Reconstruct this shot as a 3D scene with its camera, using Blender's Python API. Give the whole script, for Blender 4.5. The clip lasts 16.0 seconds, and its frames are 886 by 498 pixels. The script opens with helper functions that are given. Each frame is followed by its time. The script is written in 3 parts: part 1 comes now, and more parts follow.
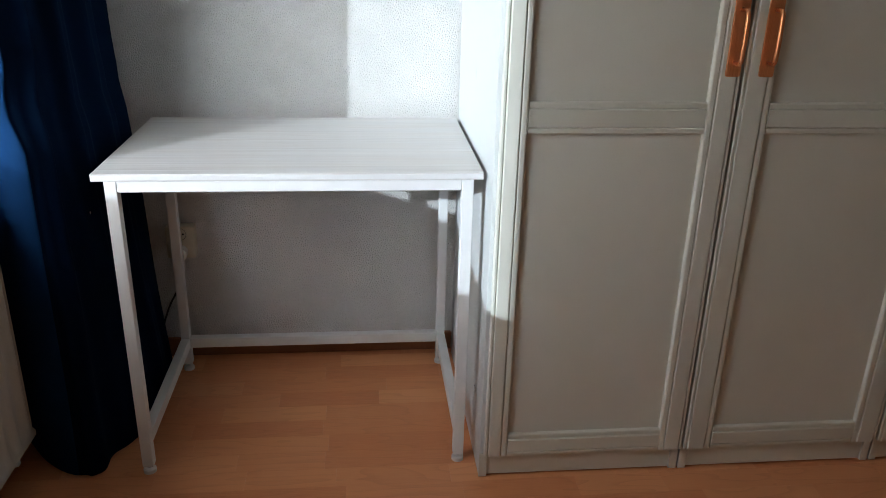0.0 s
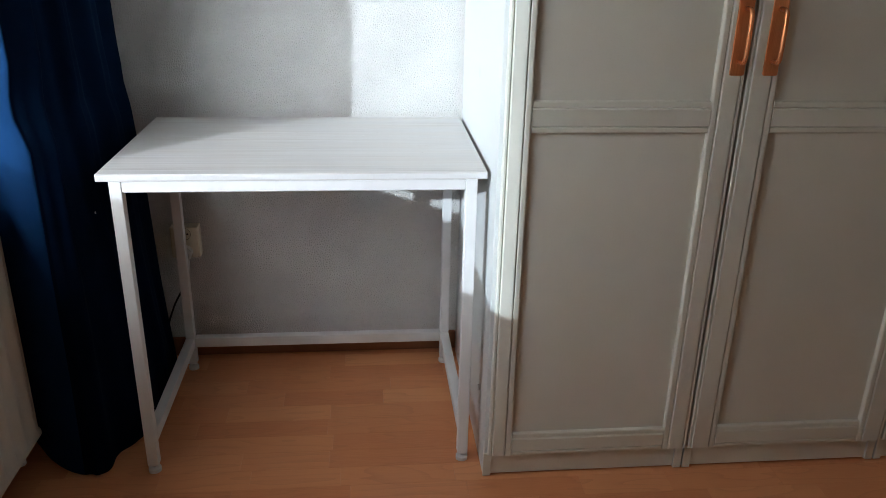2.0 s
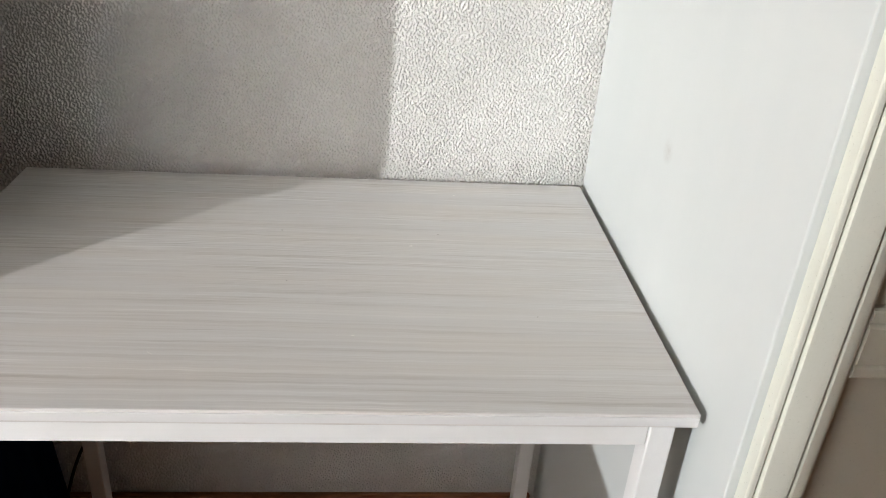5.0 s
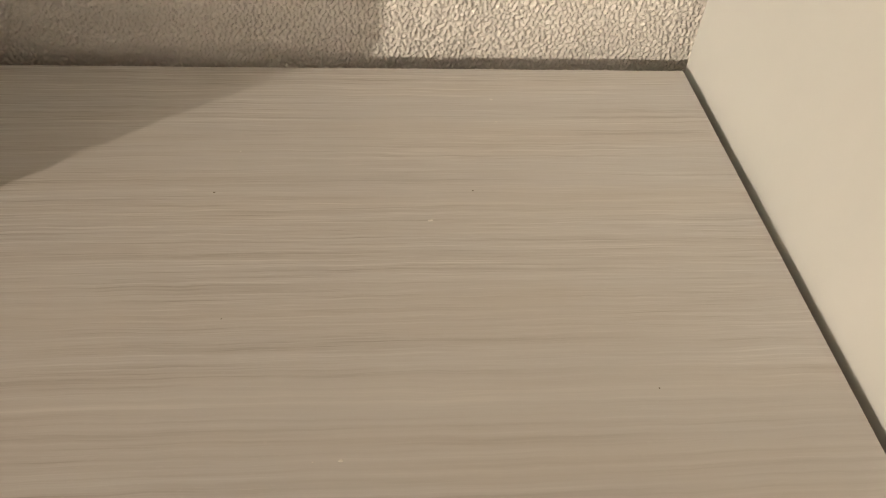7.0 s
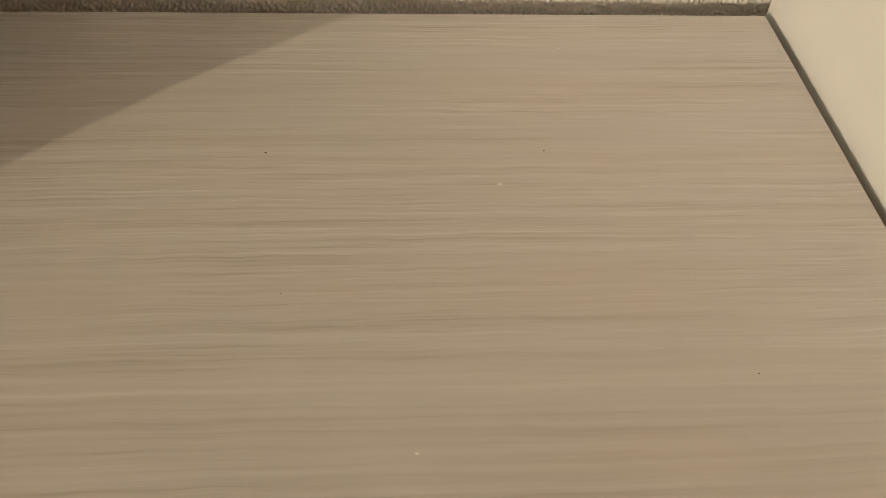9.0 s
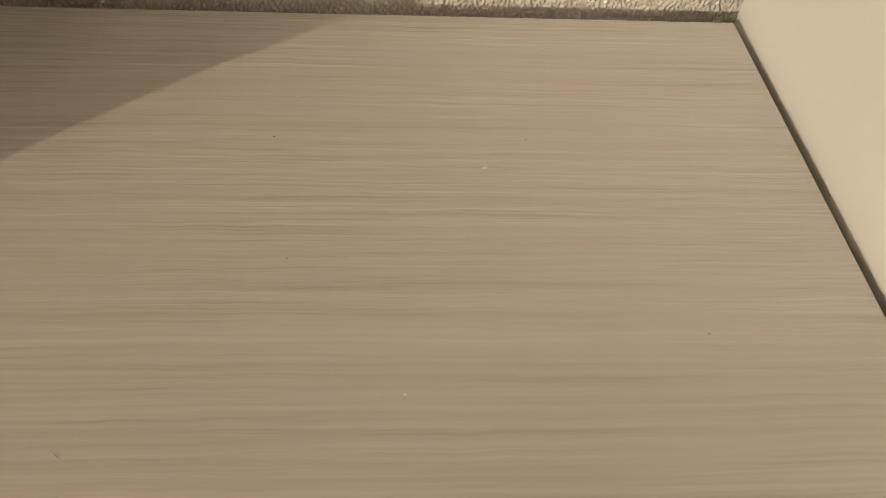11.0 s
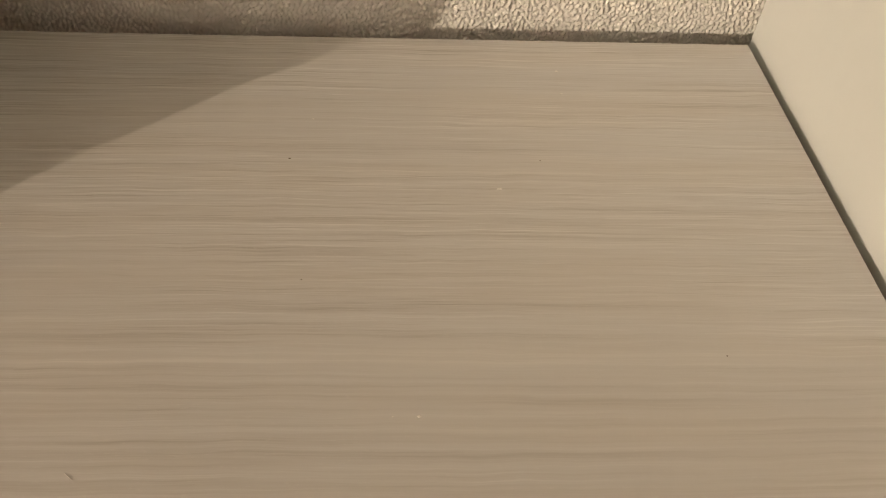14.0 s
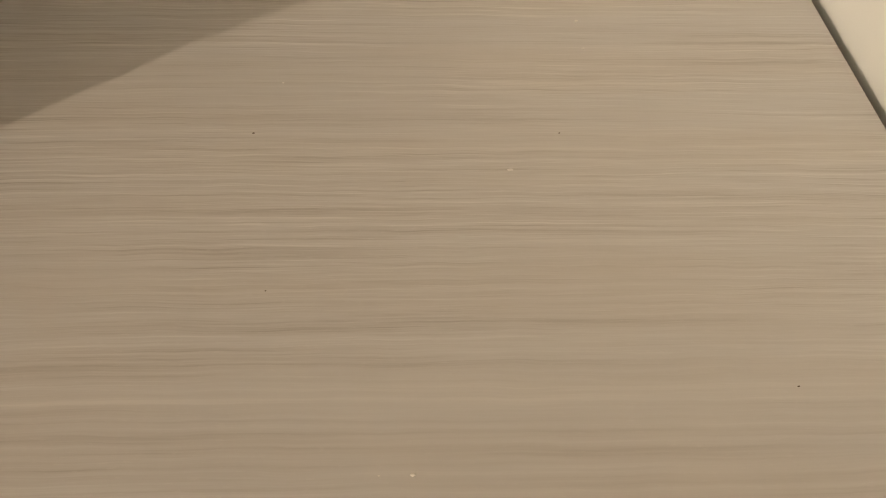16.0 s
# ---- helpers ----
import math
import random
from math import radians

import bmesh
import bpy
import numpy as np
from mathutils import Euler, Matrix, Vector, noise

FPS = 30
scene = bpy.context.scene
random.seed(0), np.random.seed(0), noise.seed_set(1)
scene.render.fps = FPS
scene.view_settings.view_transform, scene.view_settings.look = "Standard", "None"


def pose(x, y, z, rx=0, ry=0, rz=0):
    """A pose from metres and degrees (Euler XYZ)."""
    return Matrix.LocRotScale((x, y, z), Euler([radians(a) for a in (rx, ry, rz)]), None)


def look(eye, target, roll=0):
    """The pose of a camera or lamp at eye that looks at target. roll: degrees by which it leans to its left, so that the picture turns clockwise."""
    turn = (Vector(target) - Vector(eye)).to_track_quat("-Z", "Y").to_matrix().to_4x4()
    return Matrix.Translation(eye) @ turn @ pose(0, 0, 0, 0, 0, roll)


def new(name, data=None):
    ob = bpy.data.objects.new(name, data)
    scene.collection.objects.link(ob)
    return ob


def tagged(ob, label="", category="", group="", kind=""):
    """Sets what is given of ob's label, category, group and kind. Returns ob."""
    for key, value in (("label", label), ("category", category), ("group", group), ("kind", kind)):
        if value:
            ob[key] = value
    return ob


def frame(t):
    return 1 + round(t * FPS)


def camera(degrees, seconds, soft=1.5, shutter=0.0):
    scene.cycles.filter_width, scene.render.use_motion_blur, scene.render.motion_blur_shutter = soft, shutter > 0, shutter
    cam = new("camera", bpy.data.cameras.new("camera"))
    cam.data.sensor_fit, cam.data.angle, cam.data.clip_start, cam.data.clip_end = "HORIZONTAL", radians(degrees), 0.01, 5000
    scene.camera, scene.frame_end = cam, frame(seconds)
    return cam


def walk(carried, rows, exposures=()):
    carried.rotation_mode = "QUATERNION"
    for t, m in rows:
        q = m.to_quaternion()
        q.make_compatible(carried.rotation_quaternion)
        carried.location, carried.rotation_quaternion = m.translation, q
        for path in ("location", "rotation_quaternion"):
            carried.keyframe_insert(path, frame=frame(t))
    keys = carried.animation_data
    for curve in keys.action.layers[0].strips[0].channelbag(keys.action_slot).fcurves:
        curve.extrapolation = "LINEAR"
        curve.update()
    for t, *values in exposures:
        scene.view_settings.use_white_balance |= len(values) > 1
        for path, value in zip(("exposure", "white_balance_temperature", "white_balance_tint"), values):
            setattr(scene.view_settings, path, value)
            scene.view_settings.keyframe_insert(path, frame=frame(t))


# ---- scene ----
cam = camera(58.1, 16.0, soft=0.7)
PATH = [
    (0, (0.5451, -1.6079, 1.2038), (0.7457, 0.2385, 0.4613), 1.48),
    (0.5, (0.5431, -1.6109, 1.2038), (0.7467, 0.2345, 0.4613), 1.58),
    (1, (0.5491, -1.6079, 1.2028), (0.7457, 0.2385, 0.4593), 1.48),
    (1.5, (0.5471, -1.6079, 1.2038), (0.7417, 0.2385, 0.4603), 1.38),
    (2, (0.5451, -1.6089, 1.2048), (0.7357, 0.2375, 0.4603), 1.28),
    (2.5, (0.5451, -1.5919, 1.2048), (0.7347, 0.2555, 0.4623), 1.58),
    (3, (0.5365, -1.4560, 1.1988), (0.7175, 0.3907, 0.4499), 2.08),
    (3.5, (0.5059, -1.2480, 1.2248), (0.6793, 0.5917, 0.4586), 2.48),
    (4, (0.4929, -1.0091, 1.1920), (0.6666, 0.8436, 0.4114), 3.36),
    (4.2, (0.5079, -0.9171, 1.2030), (0.6485, 0.9149, 0.4146), 3.96),
    (6.3, (0.4650, -0.1844, 1.1643), (0.7190, 1.3156, -0.1337), 5.90),
    (6.5, (0.4750, -0.1584, 1.1553), (0.7310, 1.2996, -0.1897), 6.20),
    (7, (0.4890, -0.1254, 1.1413), (0.6940, 1.2726, -0.2727), 5.10),
    (7.5, (0.4760, -0.0954, 1.1283), (0.6530, 1.2816, -0.3107), 4.70),
    (8, (0.4680, -0.0704, 1.1223), (0.6440, 1.2806, -0.3427), 5.00),
    (8.5, (0.4690, -0.0644, 1.1113), (0.6250, 1.2436, -0.3927), 4.30),
    (9, (0.4590, -0.0794, 1.1193), (0.6130, 1.2156, -0.3967), 4.20),
    (9.2, (0.4600, -0.0904, 1.1243), (0.6120, 1.2016, -0.3937), 3.90),
    (11.5, (0.4610, -0.1394, 1.1493), (0.6190, 1.1856, -0.3397), 5.40),
    (12, (0.4630, -0.1394, 1.1493), (0.6120, 1.1986, -0.3297), 5.10),
    (12.5, (0.4590, -0.1394, 1.1473), (0.6040, 1.2076, -0.3237), 4.70),
    (13, (0.4560, -0.1374, 1.1463), (0.6030, 1.2146, -0.3197), 4.80),
    (14, (0.4600, -0.1384, 1.1463), (0.5850, 1.2206, -0.3157), 4.00),
    (14.5, (0.4650, -0.1364, 1.1443), (0.5790, 1.2256, -0.3157), 3.70),
    (15, (0.4630, -0.1114, 1.1263), (0.5820, 1.2456, -0.3367), 3.70),
    (15.5, (0.4660, -0.0734, 1.1033), (0.5840, 1.2316, -0.4077), 3.60),
    (16, (0.4680, -0.0414, 1.0873), (0.5910, 1.2146, -0.4647), 3.80),
]
EXPOSURES = [
    (0.0, 0.11, 6250, 14),
    (3.0, 0.11, 6250, 15),
    (4.2, -0.08, 6350, 17),
    (6.3, -0.74, 9900, 24),
    (7.0, -0.91, 10900, 26),
    (9.0, -1.00, 12600, 27),
    (16.0, -0.93, 12100, 27),
]
walk(cam, [(t, look(eye, target, roll)) for t, eye, target, roll in PATH], EXPOSURES)

# ---------------------------------------------------------------- light
SUN_WAY = Vector((1.0, 0.84, -0.313)).normalized()
sun_data = bpy.data.lights.new("sun", "SUN")
sun_data.energy, sun_data.angle, sun_data.color = 3.3, radians(0.53), (0.81, 0.945, 1.0)
sun = new("sun", sun_data)
sun.matrix_world = look(-SUN_WAY * 12, (0, 0, 0))

world = bpy.data.worlds.new("sky")
scene.world = world
world.use_nodes = True
wn = world.node_tree.nodes
sky = wn.new("ShaderNodeTexSky")
sky.sky_type, sky.sun_disc = "NISHITA", False
sky.sun_elevation = math.asin(-SUN_WAY.z)
sky.sun_rotation = math.atan2(-SUN_WAY.x, -SUN_WAY.y) % (2 * math.pi)
world.node_tree.links.new(sky.outputs[0], wn["Background"].inputs[0])
wn["Background"].inputs[1].default_value = 0.1

# daylight of the open sky in the window's opening
sky_lamp_data = bpy.data.lights.new("window_daylight", "AREA")
sky_lamp_data.shape, sky_lamp_data.size, sky_lamp_data.size_y = "RECTANGLE", 0.80, 0.60
sky_lamp_data.energy, sky_lamp_data.color = 4.8, (0.97, 0.92, 0.88)
sky_lamp = new("window_daylight", sky_lamp_data)
sky_lamp.matrix_world = look((-0.60, -0.70, 1.16), (0.40, -0.62, 0.74))

# ---------------------------------------------------------------- materials


class Mat:
    """A node material with a few shorthands."""

    def __init__(self, name, rough=0.5, metal=0.0, spec=0.5):
        self.m = bpy.data.materials.new(name)
        self.m.use_nodes = True
        self.t = self.m.node_tree
        self.b = self.t.nodes["Principled BSDF"]
        self.b.inputs["Roughness"].default_value = rough
        self.b.inputs["Metallic"].default_value = metal
        self.b.inputs["Specular IOR Level"].default_value = spec
        self.co = self.t.nodes.new("ShaderNodeTexCoord").outputs["Object"]

    def link(self, a, b):
        self.t.links.new(a, b)

    def mapped(self, scale, rot=(0, 0, 0), src=None):
        n = self.t.nodes.new("ShaderNodeMapping")
        n.inputs["Scale"].default_value = scale
        n.inputs["Rotation"].default_value = [radians(a) for a in rot]
        self.link(src or self.co, n.inputs["Vector"])
        return n.outputs[0]

    def noise(self, scale, detail=4, rough=0.55, src=None, distort=0.0):
        n = self.t.nodes.new("ShaderNodeTexNoise")
        n.inputs["Scale"].default_value = scale
        n.inputs["Detail"].default_value = detail
        n.inputs["Roughness"].default_value = rough
        n.inputs["Distortion"].default_value = distort
        self.link(src or self.co, n.inputs["Vector"])
        return n.outputs["Fac"]

    def ramp(self, fac, stops):
        n = self.t.nodes.new("ShaderNodeValToRGB")
        while len(n.color_ramp.elements) < len(stops):
            n.color_ramp.elements.new(0.5)
        for e, (p, c) in zip(n.color_ramp.elements, stops):
            e.position = p
            e.color = (*c, 1) if len(c) == 3 else c
        self.link(fac, n.inputs[0])
        return n.outputs[0]

    def mix(self, fac, a, b, mode="MIX"):
        n = self.t.nodes.new("ShaderNodeMix")
        n.data_type, n.blend_type = "RGBA", mode
        for sock, v in ((n.inputs[0], fac), (n.inputs[6], a), (n.inputs[7], b)):
            if isinstance(v, (int, float)):
                sock.default_value = v
            elif isinstance(v, tuple):
                sock.default_value = (*v, 1)
            else:
                self.link(v, sock)
        return n.outputs[2]

    def math(self, op, a, b):
        n = self.t.nodes.new("ShaderNodeMath")
        n.operation = op
        for sock, v in zip(n.inputs, (a, b)):
            if isinstance(v, (int, float)):
                sock.default_value = v
            else:
                self.link(v, sock)
        return n.outputs[0]

    def color(self, c):
        if isinstance(c, tuple):
            self.b.inputs["Base Color"].default_value = (*c, 1)
        else:
            self.link(c, self.b.inputs["Base Color"])

    def rough(self, r):
        self.link(r, self.b.inputs["Roughness"])

    def bump(self, height, strength, dist):
        n = self.t.nodes.new("ShaderNodeBump")
        n.inputs["Strength"].default_value, n.inputs["Distance"].default_value = strength, dist
        self.link(height, n.inputs["Height"])
        if self.b.inputs["Normal"].links:
            self.link(self.b.inputs["Normal"].links[0].from_socket, n.inputs["Normal"])
        self.link(n.outputs[0], self.b.inputs["Normal"])


def grey(v):
    return (v, v, v)


def mottled(name, a, b, rough, scale=6.0, fine=250.0, bump=0.0, spec=0.4):
    """Painted or foiled board: two close tones, fine grain and small relief."""
    m = Mat(name, rough, 0, spec)
    big = m.noise(scale, 3)
    small = m.noise(fine, 2)
    f = m.math("ADD", m.math("MULTIPLY", big, 0.75), m.math("MULTIPLY", small, 0.25))
    m.color(m.ramp(f, [(0.35, a), (0.65, b)]))
    m.rough(m.ramp(small, [(0.3, grey(rough - 0.05)), (0.7, grey(rough + 0.06))]))
    if bump:
        m.bump(small, 0.3, bump)
    return m.m


def plaster_material():
    m = Mat("white_textured_plaster", 0.6, 0, 0.4)
    c = m.ramp(m.noise(5, 4), [(0.3, (0.63, 0.62, 0.60)), (0.7, (0.70, 0.69, 0.67))])
    m.color(c)
    m.bump(m.noise(420, 3), 0.5, 0.0006)
    return m.m


def plain_plaster():
    m = Mat("cream_wall_paint", 0.85, 0, 0.2)
    m.color(m.ramp(m.noise(4, 4), [(0.3, (0.76, 0.69, 0.57)), (0.7, (0.83, 0.76, 0.64))]))
    m.bump(m.noise(160, 3, 0.5), 0.7, 0.003)
    return m.m


def desktop_material():
    """Whitewashed wood-print board, grain along x."""
    m = Mat("whitewashed_wood_board", 0.42, 0, 0.45)
    warp = m.noise(0.9, 2, src=m.mapped((1.0, 4.0, 4.0)))
    ripple = m.noise(1.0, 2, 0.5, m.mapped((20.0, 34.0, 34.0)))
    shift = m.t.nodes.new("ShaderNodeCombineXYZ")
    m.link(m.math("ADD", m.math("MULTIPLY", warp, 0.030), m.math("MULTIPLY", ripple, 0.0045)), shift.inputs[1])
    add = m.t.nodes.new("ShaderNodeVectorMath")
    m.link(m.co, add.inputs[0])
    m.link(shift.outputs[0], add.inputs[1])
    src = add.outputs[0]
    coarse = m.noise(1.0, 3, 0.6, m.mapped((2.4, 170.0, 170.0), src=src))
    fine = m.noise(1.0, 4, 0.65, m.mapped((6.0, 470.0, 470.0), src=src))
    hair = m.noise(1.0, 2, 0.6, m.mapped((24.0, 1000.0, 1000.0), src=src))
    f = m.math("ADD", m.math("MULTIPLY", coarse, 0.28),
               m.math("ADD", m.math("MULTIPLY", fine, 0.47), m.math("MULTIPLY", hair, 0.25)))
    # towards the front edge the print has broad soft bands instead of hairlines
    sep = m.t.nodes.new("ShaderNodeSeparateXYZ")
    m.link(m.co, sep.inputs[0])
    front = m.ramp(sep.outputs[1], [(0.13, grey(1.0)), (0.27, grey(0.0))])
    bands = m.noise(1.0, 2, 0.5, m.mapped((2.2, 185.0, 185.0), src=src))
    calmer = m.math("SUBTRACT", 1.0, m.math("MULTIPLY", front, 0.55))
    f = m.math("ADD", 0.5, m.math("MULTIPLY", m.math("SUBTRACT", f, 0.5), calmer))
    f = m.math("ADD", f, m.math("MULTIPLY", m.math("MULTIPLY", front, m.math("SUBTRACT", bands, 0.5)), 0.40))
    base = m.ramp(f, [(0.37, (0.47, 0.448, 0.43)), (0.455, (0.587, 0.572, 0.56)), (0.545, (0.655, 0.65, 0.645)), (0.62, (0.75, 0.745, 0.74))])
    zone = m.noise(1.0, 2, 0.5, m.mapped((3.5, 16.0, 16.0), src=src))
    calm = m.ramp(m.noise(1.0, 2, 0.5, m.mapped((1.6, 30.0, 30.0))), [(0.35, (0.612, 0.60, 0.592)), (0.65, (0.632, 0.627, 0.62))])
    pores = m.ramp(m.noise(1.0, 2, 0.6, m.mapped((160.0, 700.0, 700.0), src=src)), [(0.60, grey(0.0)), (0.72, grey(0.25))])
    c = m.mix(m.ramp(zone, [(0.38, grey(0.45)), (0.58, grey(1.0))]), calm, base)
    c = m.mix(m.math("MULTIPLY", pores, zone), c, (0.78, 0.77, 0.76))
    blush = m.ramp(m.noise(1.0, 2, 0.5, m.mapped((3.0, 22.0, 22.0), src=src)), [(0.35, (1.0, 1.0, 1.0)), (0.65, (1.01, 0.985, 0.958))])
    m.color(m.mix(1.0, c, blush, "MULTIPLY"))
    m.rough(m.ramp(fine, [(0.3, grey(0.36)), (0.7, grey(0.5))]))
    m.bump(f, 0.25, 0.0004)
    return m.m


def laminate_material(name, by_island, shade=1.0):
    """Beech-print laminate strip; tone and grain differ strip by strip."""
    m = Mat(name, 0.34, 0, 0.45)
    if by_island:
        rnd = m.t.nodes.new("ShaderNodeNewGeometry").outputs["Random Per Island"]
    else:
        rnd = m.t.nodes.new("ShaderNodeObjectInfo").outputs["Random"]
    off = m.t.nodes.new("ShaderNodeCombineXYZ")
    m.link(m.math("MULTIPLY", rnd, 37.0), off.inputs[0])
    m.link(m.math("MULTIPLY", rnd, 11.0), off.inputs[1])
    add = m.t.nodes.new("ShaderNodeVectorMath")
    m.link(m.co, add.inputs[0])
    m.link(off.outputs[0], add.inputs[1])
    src = add.outputs[0]
    rings = m.noise(1.0, 1, 0.4, m.mapped((3.2, 17.0, 17.0), src=src))
    bands = m.math("FRACT", m.math("MULTIPLY", rings, 6.0), 0)
    fibre = m.noise(1.0, 4, 0.6, m.mapped((14.0, 330.0, 330.0), src=src))
    tone = m.ramp(rnd, [(0.0, (0.70, 0.25, 0.10)), (0.5, (0.78, 0.315, 0.135)), (1.0, (0.86, 0.39, 0.18))])
    c = m.mix(m.ramp(bands, [(0.0, grey(0.0)), (0.75, grey(0.06)), (1.0, grey(0.30))]), tone, (0.52, 0.19, 0.075))
    c = m.mix(m.ramp(fibre, [(0.35, grey(0.0)), (0.75, grey(0.45))]), c, (0.84, 0.40, 0.18))
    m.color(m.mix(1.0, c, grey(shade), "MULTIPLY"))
    m.rough(m.ramp(m.noise(9, 4), [(0.3, grey(0.28)), (0.7, grey(0.42))]))
    m.bump(fibre, 0.12, 0.0003)
    return m.m


def curtain_material(name, k):
    m = Mat(name, 0.9, 0, 0.02)
    weave = m.noise(900, 2, src=m.mapped((1.0, 1.0, 0.45)))
    big = m.noise(9, 4)
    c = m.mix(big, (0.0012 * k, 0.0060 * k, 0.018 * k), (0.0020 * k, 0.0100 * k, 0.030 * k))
    m.color(c)
    m.bump(weave, 0.5, 0.0006)
    return m.m


def foil_material():
    """White foiled board with faint wiping marks and one finger smudge on the side beside the desk."""
    m = Mat("white_foil_board", 0.36, 0, 0.4)
    wipe = m.noise(1.0, 4, 0.6, m.mapped((9.0, 6.0, 2.2)))
    c = m.ramp(wipe, [(0.3, (0.59, 0.63, 0.625)), (0.7, (0.64, 0.67, 0.665))])
    spot = m.t.nodes.new("ShaderNodeVectorMath")
    spot.operation = "DISTANCE"
    m.link(m.co, spot.inputs[0])
    spot.inputs[1].default_value = (0.811, 0.228, 0.901)
    mark = m.math("SUBTRACT", 1.0, m.math("DIVIDE", spot.outputs["Value"], 0.016))
    mark = m.math("MULTIPLY", m.ramp(mark, [(0.0, grey(0.0)), (1.0, grey(0.6))]), m.ramp(m.noise(120, 3), [(0.3, grey(0.3)), (0.7, grey(1.0))]))
    m.color(m.mix(mark, c, (0.38, 0.36, 0.33)))
    m.rough(m.ramp(wipe, [(0.3, grey(0.30)), (0.7, grey(0.42))]))
    m.bump(m.noise(400, 2), 0.2, 0.0001)
    return m.m


def copper_material(name, rough):
    m = Mat(name, rough, 0.95)
    brush = m.noise(1.0, 3, 0.6, m.mapped((900.0, 900.0, 14.0)))
    m.color(m.ramp(brush, [(0.3, (0.78, 0.34, 0.15)), (0.7, (0.92, 0.47, 0.24))]))
    m.rough(m.ramp(brush, [(0.3, grey(rough - 0.06)), (0.7, grey(rough + 0.08))]))
    m.bump(brush, 0.1, 0.0002)
    return m.m


def glass_material():
    m = Mat("window_glass", 0.0)
    m.b.inputs["Transmission Weight"].default_value = 1.0
    m.b.inputs["IOR"].default_value = 1.45
    return m.m


PLASTER = plaster_material()
PAINT = plain_plaster()
CEILING = mottled("white_ceiling_paint", (0.74, 0.735, 0.72), (0.80, 0.795, 0.785), 0.9, 3, 200, 0.0005, 0.2)
BOARD = desktop_material()
EDGE = mottled("white_edge_banding", (0.67, 0.675, 0.68), (0.71, 0.715, 0.72), 0.4, 8, 500)
STEEL = mottled("white_powder_coated_steel", (0.74, 0.75, 0.75), (0.79, 0.80, 0.80), 0.38, 14, 700, 0.0001)
FOOT = mottled("white_plastic_foot", (0.70, 0.70, 0.69), (0.78, 0.78, 0.77), 0.45, 40, 600)
FOIL = foil_material()
DOOR = mottled("grey_white_door_lacquer", (0.652, 0.662, 0.585), (0.698, 0.708, 0.632), 0.32, 5, 350, 0.0001)
COPPER = copper_material("brushed_copper", 0.42)
COPPER_BOW = copper_material("polished_copper", 0.3)
LAMINATE = laminate_material("beech_laminate", False)
LAMINATE_FAR = laminate_material("beech_laminate_far", True)
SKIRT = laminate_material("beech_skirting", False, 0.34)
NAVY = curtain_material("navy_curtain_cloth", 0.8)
# sunlight on the cloth's window side, put into a lighter colour
NAVY_SUNLIT = curtain_material("navy_curtain_cloth_sunlit", 3.2)
RADIATOR = mottled("cream_radiator_enamel", (0.52, 0.50, 0.44), (0.58, 0.56, 0.50), 0.35, 8, 300)
IVORY = mottled("ivory_socket_plastic", (0.60, 0.54, 0.42), (0.66, 0.60, 0.48), 0.4, 20, 500)
PLUGWHITE = mottled("white_plug_plastic", (0.66, 0.65, 0.62), (0.74, 0.73, 0.70), 0.4, 30, 500)
BLACK = mottled("black_rubber", (0.012, 0.012, 0.013), (0.022, 0.022, 0.022), 0.55, 40, 500)
CRUMB = mottled("plaster_crumb", (0.75, 0.73, 0.70), (0.85, 0.83, 0.80), 0.7, 900, 2500)
CHIP = mottled("dark_chip", (0.10, 0.075, 0.055), (0.16, 0.12, 0.09), 0.7, 900, 2500)
ZINC = Mat("zinc_screw", 0.35, 1.0)
ZINC.color((0.62, 0.62, 0.63))
ZINC = ZINC.m
GLASS = glass_material()

# ---------------------------------------------------------------- mesh helpers


def mesh_of(name, bm, material, smooth=False):
    me = bpy.data.meshes.new(name)
    bmesh.ops.recalc_face_normals(bm, faces=bm.faces[:])
    bm.to_mesh(me)
    bm.free()
    me.materials.append(material)
    if smooth:
        for p in me.polygons:
            p.use_smooth = True
    return me


def thing(name, at, label, category, group="", kind=""):
    ob = new(name)
    ob.location = at
    ob.empty_display_size = 0.05
    return tagged(ob, label, category, group, kind)


def part(name, bm, material, parent, label="", smooth=False):
    """One mesh under a thing (an Empty at its base) or under a part; its vertices are in the room's metres."""
    ob = new(name, mesh_of(name, bm, material, smooth))
    ob.parent = parent
    if parent.parent is None:
        ob.matrix_parent_inverse = Matrix.Translation(-parent.location)
    return tagged(ob, label)


def structure(name, bm, material, label, category, smooth=False):
    return tagged(new(name, mesh_of(name, bm, material, smooth)), label, category, kind="structure")


def box(bm, x0, x1, y0, y1, z0, z1, bevel=0.0, seg=1):
    m = Matrix.LocRotScale(((x0 + x1) / 2, (y0 + y1) / 2, (z0 + z1) / 2), None, (x1 - x0, y1 - y0, z1 - z0))
    verts = bmesh.ops.create_cube(bm, size=1, matrix=m)["verts"]
    if bevel:
        edges = list({e for v in verts for e in v.link_edges})
        bmesh.ops.bevel(bm, geom=edges, offset=bevel, segments=seg, profile=0.5, affect="EDGES")
    return bm


def boxed(*a, **k):
    return box(bmesh.new(), *a, **k)


def prism(bm, outline, lift, a, b):
    """A closed outline of (u, v) pushed from a to b; lift(u, v, w) gives the place."""
    n = len(outline)
    ends = [[bm.verts.new(lift(u, v, w)) for u, v in outline] for w in (a, b)]
    bm.faces.new(ends[0])
    bm.faces.new(ends[1][::-1])
    for i in range(n):
        j = (i + 1) % n
        bm.faces.new((ends[0][i], ends[0][j], ends[1][j], ends[1][i]))
    return bm


